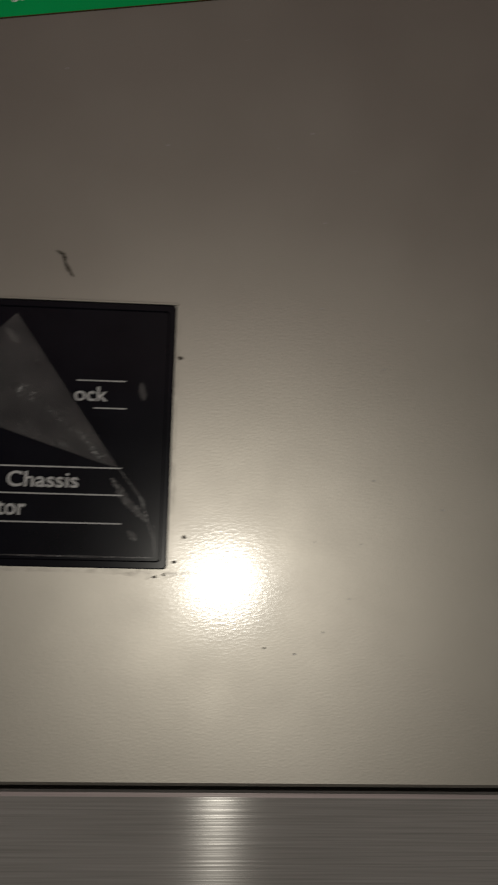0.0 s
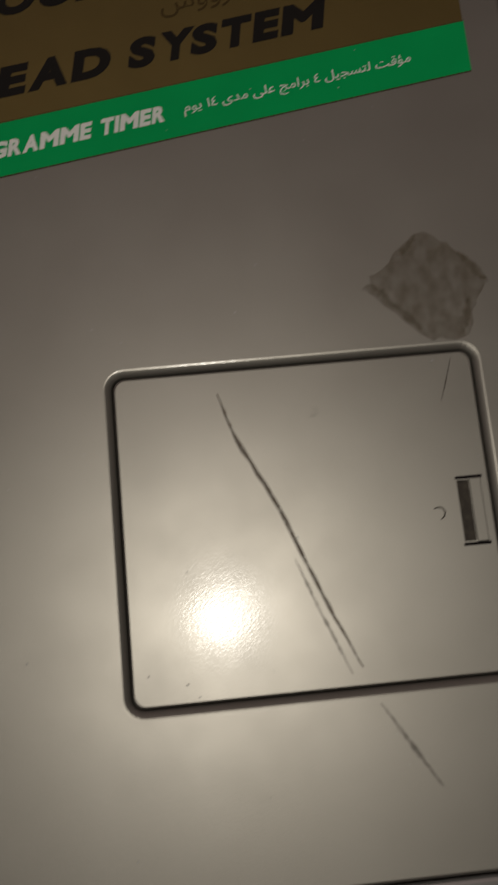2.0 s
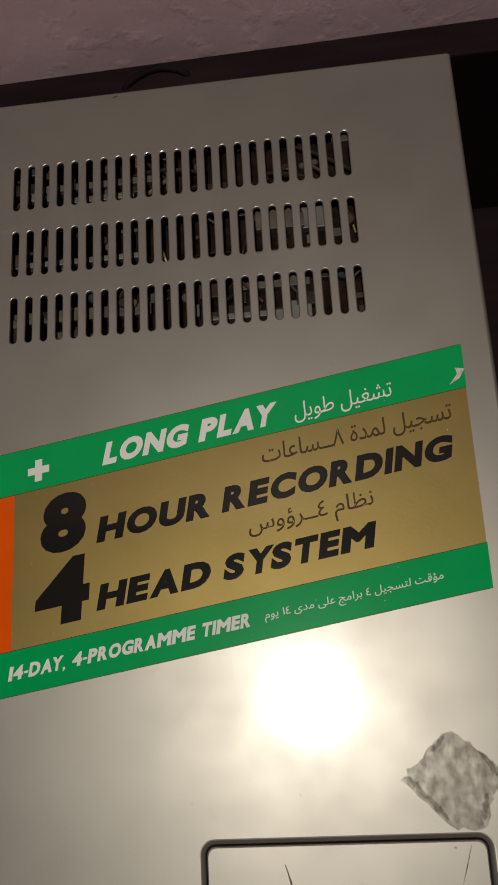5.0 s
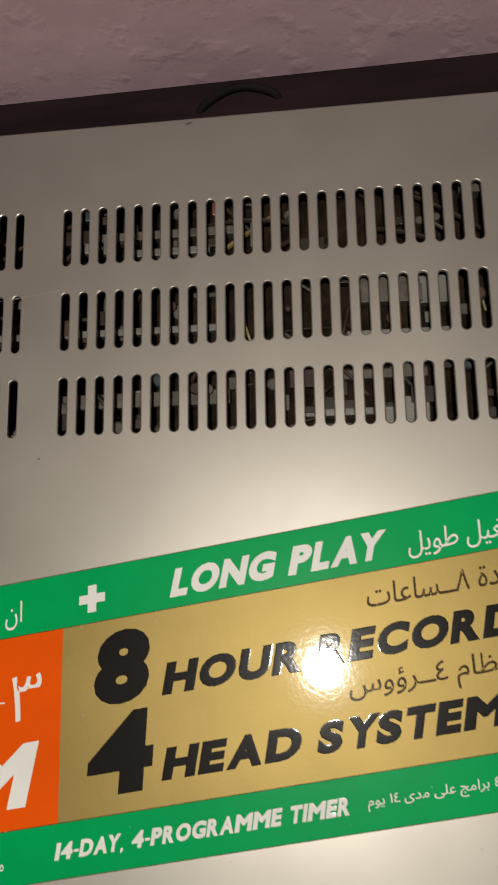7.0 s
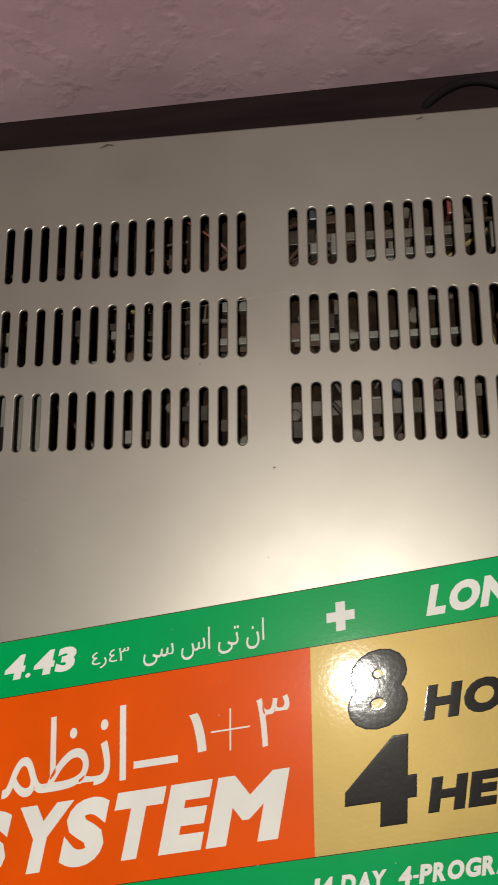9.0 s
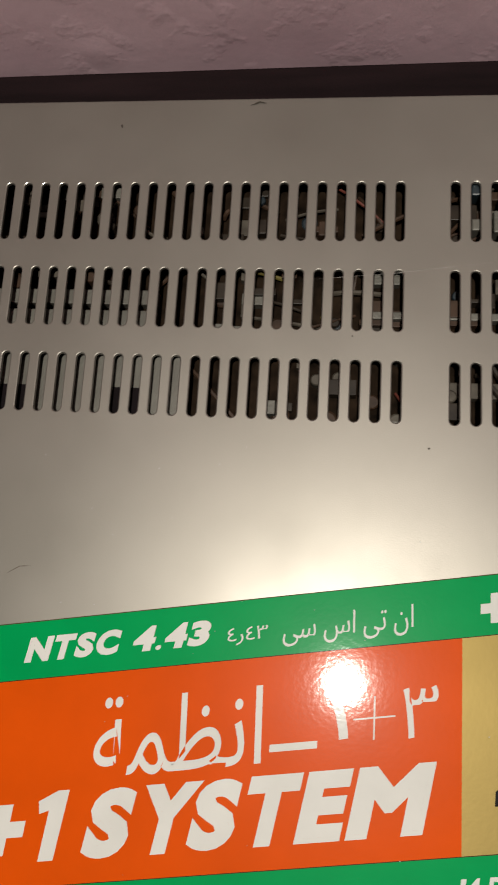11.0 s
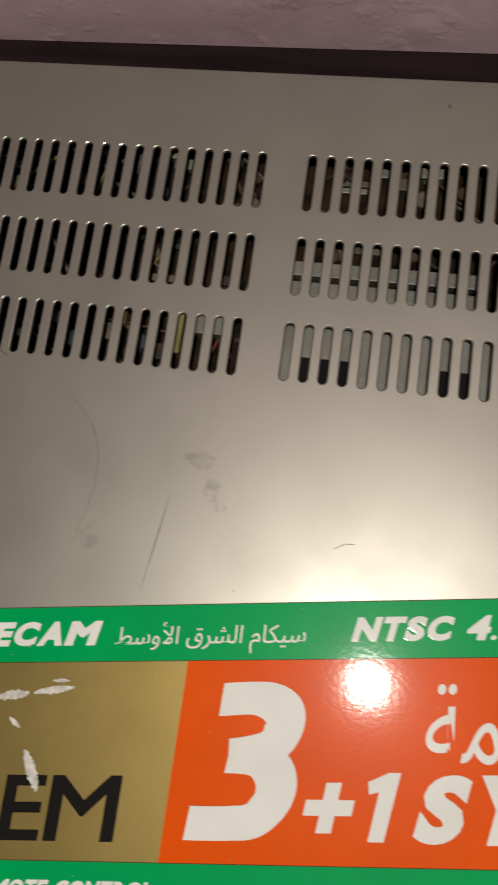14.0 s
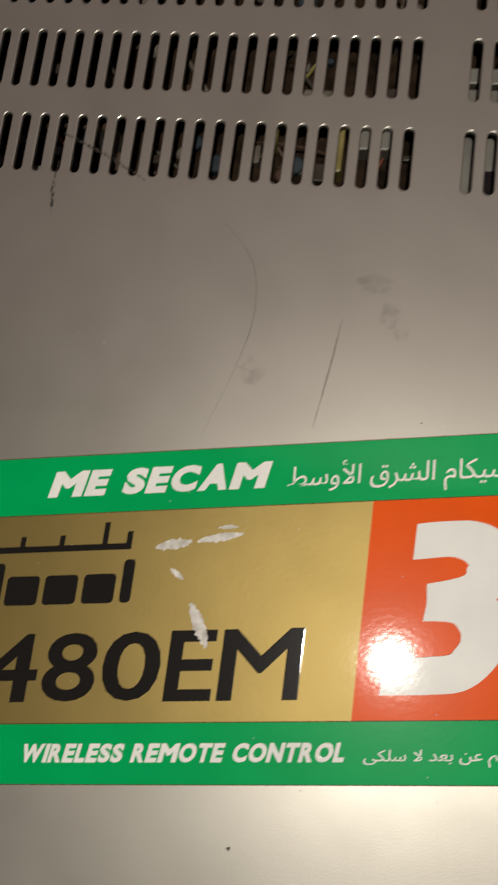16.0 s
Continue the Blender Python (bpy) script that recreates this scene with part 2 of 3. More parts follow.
def lettering(name, body, place, u0, u1, v0, v1, z, mat, parent, bold=0.0, slant=0.0, weight=0.0, label=""):
    """Printed words as a thin mesh, fitted between u0 and u1 and between v0 and v1; place turns (u, v) into (x, y)."""
    cu = bpy.data.curves.new(name, "FONT")
    cu.body, cu.offset, cu.resolution_u = body, bold, 4
    cu.bevel_depth, cu.bevel_resolution = weight * 0.6, 1
    tmp = new(name, cu)
    bpy.context.view_layer.update()
    got = bpy.data.meshes.new_from_object(tmp.evaluated_get(bpy.context.evaluated_depsgraph_get()))
    bpy.data.objects.remove(tmp)
    bpy.data.curves.remove(cu)
    co = np.zeros(len(got.vertices) * 3)
    got.vertices.foreach_get("co", co)
    co = co.reshape(-1, 3)
    lo, hi = co.min(axis=0), co.max(axis=0)
    f = (co - lo) / np.maximum(hi - lo, 1e-6)
    lean = slant * (v1 - v0)
    u = u0 + f[:, 0] * (u1 - u0 - lean) + f[:, 1] * lean
    v = v0 + f[:, 1] * (v1 - v0)
    polys = [tuple(p.vertices) for p in got.polygons if p.center.z > -1e-6]
    bpy.data.meshes.remove(got)
    rise = co[:, 2] / max(weight * 0.6, 1e-6) * 0.00001
    verts, faces = [], []
    for n, p in enumerate(polys):
        faces.append(tuple(range(len(verts), len(verts) + len(p))))
        verts += [(*place(u[i], v[i]), z + rise[i] + 4e-7 * (n % 61)) for i in p]
    got = bpy.data.meshes.new(name)
    got.from_pydata(verts, [], faces)
    got.materials.append(mat)
    got.update()
    ob = new(name, got)
    ob.parent = parent
    if label:
        ob["label"] = label
    return ob


# ---- the room ----
def slab(name, x0, x1, y0, y1, z0, z1, mat, label, category):
    return tagged(part(name, box_bm(x0, x1, y0, y1, z0, z1), mat), label, category, kind="structure")


PALE = varied("pale_ceiling", (0.55, 0.52, 0.48), (0.65, 0.62, 0.58), 3, 0.8, grain=0.2, grain_scale=200)
TILE = varied("floor_brown", (0.08, 0.06, 0.05), (0.14, 0.11, 0.09), 4, 0.5, grain=0.2, grain_scale=200)
slab("floor", -1.55, 1.55, -2.2, 0.40, -0.80, -0.75, TILE, "dull brown floor of the dim room", "floor")
slab("ceiling", -1.55, 1.55, -2.2, 0.40, 2.20, 2.25, PALE, "plain pale ceiling of the dim room", "ceiling")
slab("wall_west", -1.6, -1.55, -2.2, 0.40, -0.80, 2.25, WALL, "pink plastered side wall", "wall")
slab("wall_east", 1.55, 1.6, -2.2, 0.40, -0.80, 2.25, WALL, "pink plastered side wall", "wall")
slab("wall_south", -1.6, 1.6, -2.25, -2.2, -0.80, 2.25, WALL, "pink plastered wall across the room", "wall")


def back_wall():
    """Rough pink plaster with real lumps in the stretch just behind the machine."""
    bm = bmesh.new()
    nx, nz, x0, x1, z0, z1 = 240, 70, -0.36, 0.36, 0.0, 0.21
    grid = []
    for j in range(nz + 1):
        row = []
        for i in range(nx + 1):
            x, z = x0 + (x1 - x0) * i / nx, z0 + (z1 - z0) * j / nz
            d = 0.00013 * noise.fractal(Vector((x * 38, z * 38, 2.0)), 1.0, 2.0, 4)
            lump = max(0.0, noise.noise(Vector((x * 75, z * 75, 7.0))) - 0.3) * 0.0007
            edge = min(1.0, 6 * min(i / nx, 1 - i / nx, j / nz + 0.1, 1 - j / nz))
            row.append(bm.verts.new((x, WALL_Y(x) - (d + lump) * edge - 0.001, z)))
        grid.append(row)
    for j in range(nz):
        for i in range(nx):
            bm.faces.new((grid[j][i], grid[j][i + 1], grid[j + 1][i + 1], grid[j + 1][i]))
    for x0, x1, z0, z1 in ((-1.6, 1.6, -0.8, 0.0), (-1.6, 1.6, 0.21, 2.25), (-1.6, -0.36, 0.0, 0.21), (0.36, 1.6, 0.0, 0.21)):
        bm.faces.new([bm.verts.new((x, WALL_Y(x) - 0.001, z)) for x, z in ((x0, z0), (x1, z0), (x1, z1), (x0, z1))])
    back = [bm.verts.new((x, WALL_Y(x) + 0.08, z)) for x, z in ((-1.6, -0.8), (1.6, -0.8), (1.6, 2.25), (-1.6, 2.25))]
    bm.faces.new(back)
    ob = part("wall_north", bm, WALL, smooth=True)
    return tagged(ob, "rough pink plastered wall with lumps and streaks", "wall", kind="structure")


def WALL_Y(x):
    return 0.3902 + 0.018 * x


back_wall()


def bench():
    top = new("bench")
    tagged(top, "dark wooden bench against the pink wall", "bench")
    part("tabletop", box_bm(-0.75, 0.75, -0.12, 0.3752, -0.03, 0.0, 0.002), DARK_WOOD, top)
    rail = box_bm(-0.45, 0.45, 0.3755, 0.3856, -0.03, 0.0962, 0.0008)
    for v in rail.verts:
        if v.co.y > 0.38:
            v.co.y += 0.012 * (v.co.x + 0.02)
    part("back_rail", rail, DARK_WOOD, top, "dark rail along the wall")
    for x in (-0.70, 0.70):
        for y in (-0.08, 0.335):
            part("leg", box_bm(x - 0.025, x + 0.025, y - 0.025, y + 0.025, -0.75, -0.03, 0.002), DARK_WOOD, top)
    return top


bench()

# ---- the video recorder ----
TOP = 0.1
X0, X1, Y0, Y1 = -0.2146, 0.2146, 0.0435, 0.3730
PITCH = 0.005
GROUPS = (-0.1238, 0.0, 0.1238)
ROWS = ((0.2850, 0.3005), (0.3082, 0.3242), (0.3322, 0.3485))
LID = (0.1239, 0.1982, 0.0753, 0.1403)
SLOT_R = 0.00112

recorder = new("video_recorder")
tagged(recorder, "champagne grey metal video recorder with slotted top, scratched and dusty", "video recorder")


def cover():
    bm = bmesh.new()

    def quad(x0, x1, y0, y1):
        if x1 - x0 > 1e-6 and y1 - y0 > 1e-6:
            bm.faces.new([bm.verts.new(p) for p in ((x0, y0, TOP), (x1, y0, TOP), (x1, y1, TOP), (x0, y1, TOP))])

    def slot_cell(cx, y0, y1, ya, yb, xa, xb):
        """One cell of the sheet with a round-ended slot punched through it."""
        def ring(grow, z):
            r, pts = SLOT_R + grow, []
            for k in range(9):
                a = math.pi * k / 8
                pts.append((cx + r * math.cos(a), y1 - SLOT_R + r * math.sin(a), z))
            for k in range(9):
                a = math.pi + math.pi * k / 8
                pts.append((cx + r * math.cos(a), y0 + SLOT_R + r * math.sin(a), z))
            return [bm.verts.new(p) for p in pts]
        rings = [ring(0.00032, TOP), ring(0.0001, TOP - 0.0001), ring(0.0, TOP - 0.0003), ring(0.0, TOP - 0.0009)]
        for a, b in zip(rings, rings[1:]):
            for i in range(18):
                bm.faces.new((a[i], a[(i + 1) % 18], b[(i + 1) % 18], b[i]))
        c = [bm.verts.new(p) for p in ((xa, ya, TOP), (xb, ya, TOP), (xb, yb, TOP), (xa, yb, TOP))]
        r = rings[0]
        for i in range(4):
            bm.faces.new((c[2], r[i + 1], r[i]))
            bm.faces.new((c[3], r[i + 5], r[i + 4]))
            bm.faces.new((c[0], r[i + 10], r[i + 9]))
            bm.faces.new((c[1], r[i + 14], r[i + 13]))
        bm.faces.new((c[3], r[4], c[2]))
        bm.faces.new((c[1], r[13], c[0]))
        bm.faces.new((c[0], r[9], r[8], c[3]))
        bm.faces.new((c[2], r[0], r[17], c[1]))

    # slotted bands
    bands = [(y0 - 0.002, y1 + 0.002, y0, y1) for y0, y1 in ROWS]
    for ya, yb, y0, y1 in bands:
        x = X0
        for g in GROUPS:
            xa = g - 11.5 * PITCH
            quad(x, xa, ya, yb)
            for k in range(23):
                slot_cell(g + (k - 11) * PITCH, y0, y1, ya, yb, xa + k * PITCH, xa + (k + 1) * PITCH)
            x = xa + 23 * PITCH
        quad(x, X1, ya, yb)
    quad(X0, X1, bands[0][1], bands[1][0])
    quad(X0, X1, bands[1][1], bands[2][0])
    quad(X0, X1, bands[2][1], Y1)
    # plain field with the opening of the compartment
    m = 0.006
    lx0, lx1, ly0, ly1 = LID[0] - m, LID[1] + m, LID[2] - m, LID[3] + m
    quad(X0, X1, ly1, bands[0][0])
    quad(X0, X1, Y0, ly0)
    quad(X0, lx0, ly0, ly1)
    quad(lx1, X1, ly0, ly1)
    n = 6
    loops = [[bm.verts.new(p) for p in rounded(LID[0] + d, LID[1] - d, LID[2] + d, LID[3] - d, max(0.0034 - d, 0.0008), TOP - z, n)]
             for d, z in ((-0.0007, 0.0), (-0.0004, 0.00005), (-0.0001, 0.00018), (0.0003, 0.0004), (0.0007, 0.0007), (0.0009, 0.0012), (0.00095, 0.0032))]
    count = len(loops[0])
    for a, b in zip(loops, loops[1:]):
        for i in range(count):
            bm.faces.new((a[i], a[(i + 1) % count], b[(i + 1) % count], b[i]))
    c = [bm.verts.new(p) for p in ((lx1, ly1, TOP), (lx0, ly1, TOP), (lx0, ly0, TOP), (lx1, ly0, TOP))]
    a = loops[0]
    for k in range(4):
        for i in range(n):
            bm.faces.new((c[k], a[k * (n + 1) + i], a[k * (n + 1) + i + 1]))
        bm.faces.new((c[k], a[k * (n + 1) + n], a[((k + 1) * (n + 1)) % count], c[(k + 1) % 4]))
    # turned-down sides, with a small radius along the edge
    bend = [(0.0, 0.0), (0.0005, 0.0001), (0.0010, 0.0005), (0.0012, 0.0012), (0.0012, 0.09)]
    for (xa, ya, xb, yb, nx, ny) in ((X1, Y0, X1, Y1, 1, 0), (X0, Y1, X0, Y0, -1, 0), (X1, Y1, X0, Y1, 0, 0.6)):
        prev = None
        for off, drop in bend:
            pair = (bm.verts.new((xa + nx * off, ya + ny * off, TOP - drop)), bm.verts.new((xb + nx * off, yb + ny * off, TOP - drop)))
            if prev:
                bm.faces.new((prev[0], prev[1], pair[1], pair[0]))
            prev = pair
    prev = None
    for off, drop in ((0, 0), (0.0003, 0.0001), (0.0006, 0.0005), (0.0006, 0.006)):
        pair = (bm.verts.new((X0, Y0 - off, TOP - drop)), bm.verts.new((X1, Y0 - off, TOP - drop)))
        if prev:
            bm.faces.new((prev[0], prev[1], pair[1], pair[0]))
        prev = pair
    bmesh.ops.remove_doubles(bm, verts=bm.verts, dist=0.000005)
    return part("top_cover", bm, PAINT, recorder, "champagne grey painted sheet metal with three rows of slots")


cover()

lid = part("compartment_lid", ring_bm([
    rounded(LID[0] + d, LID[1] - d, LID[2] + d, LID[3] - d, 0.0022, TOP - z) for d, z in
    ((0.0012, 0.003), (0.0012, 0.0009), (0.0013, 0.0005), (0.0016, 0.00035))]), HATCH_PAINT, recorder, "rounded square hatch with a long dark scratch")
part("finger_notch", box_bm(0.1905, 0.1928, 0.1012, 0.1130, TOP - 0.0006, TOP - 0.00030), GRIME, lid, "dark finger slot of the hatch")
part("finger_tab", box_bm(0.1929, 0.1952, 0.1009, 0.1133, TOP - 0.0006, TOP + 0.00005, 0.0002), PAINT, lid, "small raised grip of the hatch")
for y in (0.1006, 0.1135):
    part("finger_groove", box_bm(0.1903, 0.1956, y - 0.0003, y + 0.0003, TOP - 0.0006, TOP - 0.00032), BLACK_PLASTIC, lid)
part("hatch_well", box_bm(LID[0] + 0.0005, LID[1] - 0.0005, LID[2] + 0.0005, LID[3] - 0.0005, TOP - 0.012, TOP - 0.0034), BLACK_PLASTIC, recorder)

# front panel, its brushed strip set a hair behind the cover's lip
front = part("front_panel", box_bm(X0 - 0.001, X1 + 0.001, 0.004, 0.0420, 0.012, TOP - 0.0006, 0.0008), BRUSHED, recorder, "brushed aluminium front panel")
uv = front.data.uv_layers.new(name="brush")
for lp in front.data.loops:
    co = front.data.vertices[lp.vertex_index].co
    uv.data[lp.index].uv = (co.y * 10, co.x * 10)
part("base_pan", box_bm(X0, X1, 0.006, Y1 - 0.001, 0.006, 0.0115), BLACK_PLASTIC, recorder)
part("rear_panel", box_bm(X0 + 0.002, X1 - 0.002, Y1 - 0.003, Y1 - 0.001, 0.012, TOP - 0.004), BLACK_PLASTIC, recorder, "black rear panel")
for fx in (-0.17, 0.17):
    for fy in (0.05, 0.33):
        part("foot", ring_bm([[(fx + r * math.cos(k * math.tau / 20), fy + r * math.sin(k * math.tau / 20), z) for k in range(20)]
                              for r, z in ((0.010, 0.006), (0.011, 0.001), (0.010, 0.0))]), BLACK_PLASTIC, recorder)

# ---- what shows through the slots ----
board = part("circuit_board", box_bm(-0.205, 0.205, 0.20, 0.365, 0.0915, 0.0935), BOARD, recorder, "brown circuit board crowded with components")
rnd = random.Random(11)
part("shield_can", box_bm(-0.0580, 0.0026, 0.2800, 0.3035, 0.0934, 0.0968, 0.0004), SHIELD, board, "dull grey tinned shield can")
# solid black blocks on the can give the darkness of openings not cut
for xa, xb in ((-0.0526, -0.0374), (-0.0176, -0.0074)):
    part("shield_hole_dark", box_bm(xa, xb, 0.2815, 0.2925, 0.0960, 0.0970), BLACK_PLASTIC, board)
for y0, y1, x0, x1, mat in ((0.3153, 0.3194, -0.0565, -0.0070, SHIELD), (0.3085, 0.3137, -0.0565, -0.0070, SHIELD), (0.3126, 0.3146, 0.0480, 0.1120, SHIELD),
                            (0.2925, 0.2965, 0.0660, 0.1130, CASE_GREY), (0.3350, 0.3372, 0.0860, 0.1080, SHIELD), (0.3400, 0.3425, 0.0700, 0.1150, CASE_GREY),
                            (0.2850, 0.2925, 0.1560, 0.1640, SHIELD), (0.2850, 0.2900, 0.1510, 0.1550, SHIELD), (0.2975, 0.3000, 0.1400, 0.1640, CASE_GREY), (0.3090, 0.3105, 0.1440, 0.1720, SHIELD),
                            (0.3180, 0.3255, 0.1480, 0.1620, CASE_GREY), (0.3170, 0.3245, 0.1630, 0.1720, SHIELD), (0.2880, 0.2900, 0.1300, 0.1500, SHIELD)):
    part("metal_rail", box_bm(x0, x1, y0, y1, 0.0934, 0.0966, 0.0003), mat, board)


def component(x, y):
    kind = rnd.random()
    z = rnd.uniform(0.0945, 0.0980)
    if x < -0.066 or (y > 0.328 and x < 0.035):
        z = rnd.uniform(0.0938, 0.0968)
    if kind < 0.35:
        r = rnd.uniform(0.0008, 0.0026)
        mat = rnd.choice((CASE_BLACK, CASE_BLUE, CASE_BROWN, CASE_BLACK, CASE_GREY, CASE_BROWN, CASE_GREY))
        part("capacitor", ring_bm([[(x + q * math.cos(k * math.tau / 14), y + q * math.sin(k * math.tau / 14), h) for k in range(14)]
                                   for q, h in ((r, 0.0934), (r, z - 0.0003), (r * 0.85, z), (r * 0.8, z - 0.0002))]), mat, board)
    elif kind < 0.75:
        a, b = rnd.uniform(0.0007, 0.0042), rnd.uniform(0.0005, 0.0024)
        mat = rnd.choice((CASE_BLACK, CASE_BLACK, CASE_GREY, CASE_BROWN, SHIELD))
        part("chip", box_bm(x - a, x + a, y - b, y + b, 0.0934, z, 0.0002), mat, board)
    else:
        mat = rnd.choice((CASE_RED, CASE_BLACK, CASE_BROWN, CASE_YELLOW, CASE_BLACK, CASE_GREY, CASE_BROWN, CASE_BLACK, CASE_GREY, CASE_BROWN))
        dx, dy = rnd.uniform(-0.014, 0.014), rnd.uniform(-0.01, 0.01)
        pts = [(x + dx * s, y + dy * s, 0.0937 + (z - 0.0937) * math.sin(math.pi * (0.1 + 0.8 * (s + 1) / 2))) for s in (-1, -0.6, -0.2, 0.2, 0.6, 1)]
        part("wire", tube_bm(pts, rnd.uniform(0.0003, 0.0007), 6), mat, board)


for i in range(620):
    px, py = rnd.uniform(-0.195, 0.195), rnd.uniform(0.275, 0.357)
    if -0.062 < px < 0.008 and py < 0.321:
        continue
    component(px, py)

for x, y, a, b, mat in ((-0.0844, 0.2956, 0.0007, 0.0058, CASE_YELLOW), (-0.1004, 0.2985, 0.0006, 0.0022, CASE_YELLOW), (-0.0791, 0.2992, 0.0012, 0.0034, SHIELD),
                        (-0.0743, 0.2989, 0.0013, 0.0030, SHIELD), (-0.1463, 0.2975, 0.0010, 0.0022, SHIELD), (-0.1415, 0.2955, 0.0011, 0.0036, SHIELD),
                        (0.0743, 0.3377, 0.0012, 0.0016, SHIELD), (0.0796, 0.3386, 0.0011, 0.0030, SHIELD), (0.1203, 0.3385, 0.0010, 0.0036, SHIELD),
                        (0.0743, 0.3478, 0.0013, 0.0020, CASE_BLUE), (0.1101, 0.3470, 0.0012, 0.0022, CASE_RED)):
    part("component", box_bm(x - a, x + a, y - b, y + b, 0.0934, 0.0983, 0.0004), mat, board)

# ---- the black plate with its peeling film ----
PX0, PX1, PY0, PY1 = -0.050, 0.0610, 0.0760, 0.1200
plate = part("legend_plate", ring_bm([rounded(PX0 + d, PX1 - d, PY0 + d, PY1 - d, 0.0006, TOP + z) for d, z in
                                      ((0, 0.00002), (0, 0.0003), (0.0002, 0.0005), (0.0011, 0.0005), (0.0013, 0.0002))]), PLATE_BLACK, recorder,
             "glossy black plate with white print under peeling film")


part("plate_lip", box_bm(PX0, PX1 + 0.0003, PY1 + 0.00005, PY1 + 0.00045, TOP - 0.0002, TOP + 0.0005, 0.0001), PAINT, recorder, "raised bright lip above the black plate")


def flat(u, v):
    return u, v


PZ = TOP + 0.00026
for y, x0, x1 in ((0.1066, 0.0450, 0.0531), (0.1020, 0.0480, 0.0533), (0.0921, 0.0200, 0.0530), (0.0877, 0.0200, 0.0534), (0.0831, 0.0200, 0.0534)):
    part("rule", box_bm(x0, x1, y - 0.00011, y + 0.00011, PZ - 0.00005, PZ), PLATE_WHITE, plate)
lettering("word", "ock", flat, 0.0447, 0.0502, 0.1031, 0.1056, PZ, PLATE_WHITE, plate, 0.0, 0.0, 0.025)
lettering("word", "Chassis", flat, 0.0347, 0.0462, 0.0887, 0.0913, PZ, PLATE_WHITE, plate, 0.0, 0.0, 0.025)
lettering("word", "tor", flat, 0.0334, 0.0380, 0.0841, 0.0864, PZ, PLATE_WHITE, plate, 0.0, 0.0, 0.025)


def film_material():
    m, t, b = material("clear_film", (0.55, 0.53, 0.52), 0.25, 0, 0.3, 0.2)
    clear = t.nodes.new("ShaderNodeBsdfTransparent")
    mix = t.nodes.new("ShaderNodeMixShader")
    fac = ramp(t, noise_tex(t, 160, 4), [(0.25, (0.05,) * 3), (0.8, (0.12,) * 3)])
    bump(t, b, noise_tex(t, 300, 3), 0.5, 0.001)
    t.links.new(fac, mix.inputs["Fac"])
    t.links.new(clear.outputs[0], mix.inputs[1])
    t.links.new(b.outputs[0], mix.inputs[2])
    t.links.new(mix.outputs[0], t.nodes["Material Output"].inputs["Surface"])
    return m


FILM = film_material()


def film_flap():
    """The corner of the film, lifted and folded back on itself."""
    bm = bmesh.new()
    a0, a1 = Vector((0.0346, 0.1176)), Vector((0.0525, 0.0922))
    b0, b1 = Vector((0.0222, 0.1018)), Vector((0.0500, 0.0928))
    grid = []
    for j in range(9):
        row = []
        for i in range(13):
            s, f = i / 12, j / 8
            p = a0.lerp(a1, s).lerp(b0.lerp(b1, s), f)
            z = TOP + 0.0006 + 0.0016 * math.sin(math.pi * min(1, f * 1.2)) * (1 - s) + 0.0002 * noise.noise(Vector((p.x * 300, p.y * 300, 0)))
            row.append(bm.verts.new((p.x, p.y, z)))
        grid.append(row)
    for j in range(8):
        for i in range(12):
            bm.faces.new((grid[j][i], grid[j][i + 1], grid[j + 1][i + 1], grid[j + 1][i]))
    return part("film_flap", bm, FILM, plate, "folded corner of clear protective film", True)


film_flap()
for k, pts in enumerate((((0.0525, 0.0922), (0.0565, 0.0872), (0.0585, 0.0810)), ((0.0515, 0.0905), (0.0540, 0.0870), (0.0575, 0.0835)), ((0.0556, 0.1065), (0.0562, 0.1035)),
                         ((0.0300, 0.0778), (0.0590, 0.0778)), ((0.0590, 0.0778), (0.0586, 0.0830)), ((0.0545, 0.0820), (0.0560, 0.0805)), ((0.0330, 0.1150), (0.0350, 0.1125)))):
    part("film_crease", ribbon_bm(pts, (0.0004, 0.0014, 0.0011, 0.0003, 0.0004, 0.0010, 0.0012)[k], TOP + 0.0004, True, k), FILM, plate)

# ---- the printed label stuck across the top ----
SLOPE = 0.165
label = new("printed_label")
tagged(label, "long slanted green, gold and orange label stuck on the metal top", "label")


def slanted(u, v):
    return u, v + SLOPE * u


def strip(name, u0, u1, v0, v1, z, mat, text=""):
    n = max(2, int((u1 - u0) / 0.01))
    pts = [slanted(u0 + (u1 - u0) * i / n, v0) for i in range(n + 1)] + [slanted(u1 - (u1 - u0) * i / n, v1) for i in range(n + 1)]
    return part(name, prism_bm(pts, TOP + 0.00001, z), mat, label, text)


LZ = TOP + 0.00016
TZ = LZ + 0.00003
VB, VG0, VG1, VT = 0.1670, 0.1793, 0.2244, 0.2377
strip("green_band", -0.207, 0.2067, VG1, VT, LZ, GREEN)
strip("green_band", -0.207, 0.2067, VB, VG0, LZ, GREEN)
strip("gold_panel", 0.0708, 0.2065, VG0, VG1, LZ - 0.00001, GOLD)
strip("gold_panel", -0.207, -0.0684, VG0, VG1, LZ - 0.00001, GOLD)
strip("orange_panel", -0.0684, 0.0708, VG0, VG1, LZ - 0.00001, ORANGE)


for v in (VB, VG0, VG1, VT):
    strip("rim_line", -0.207, 0.2066, v - 0.00009, v + 0.00009, LZ + 0.00001, BROWN_INK)


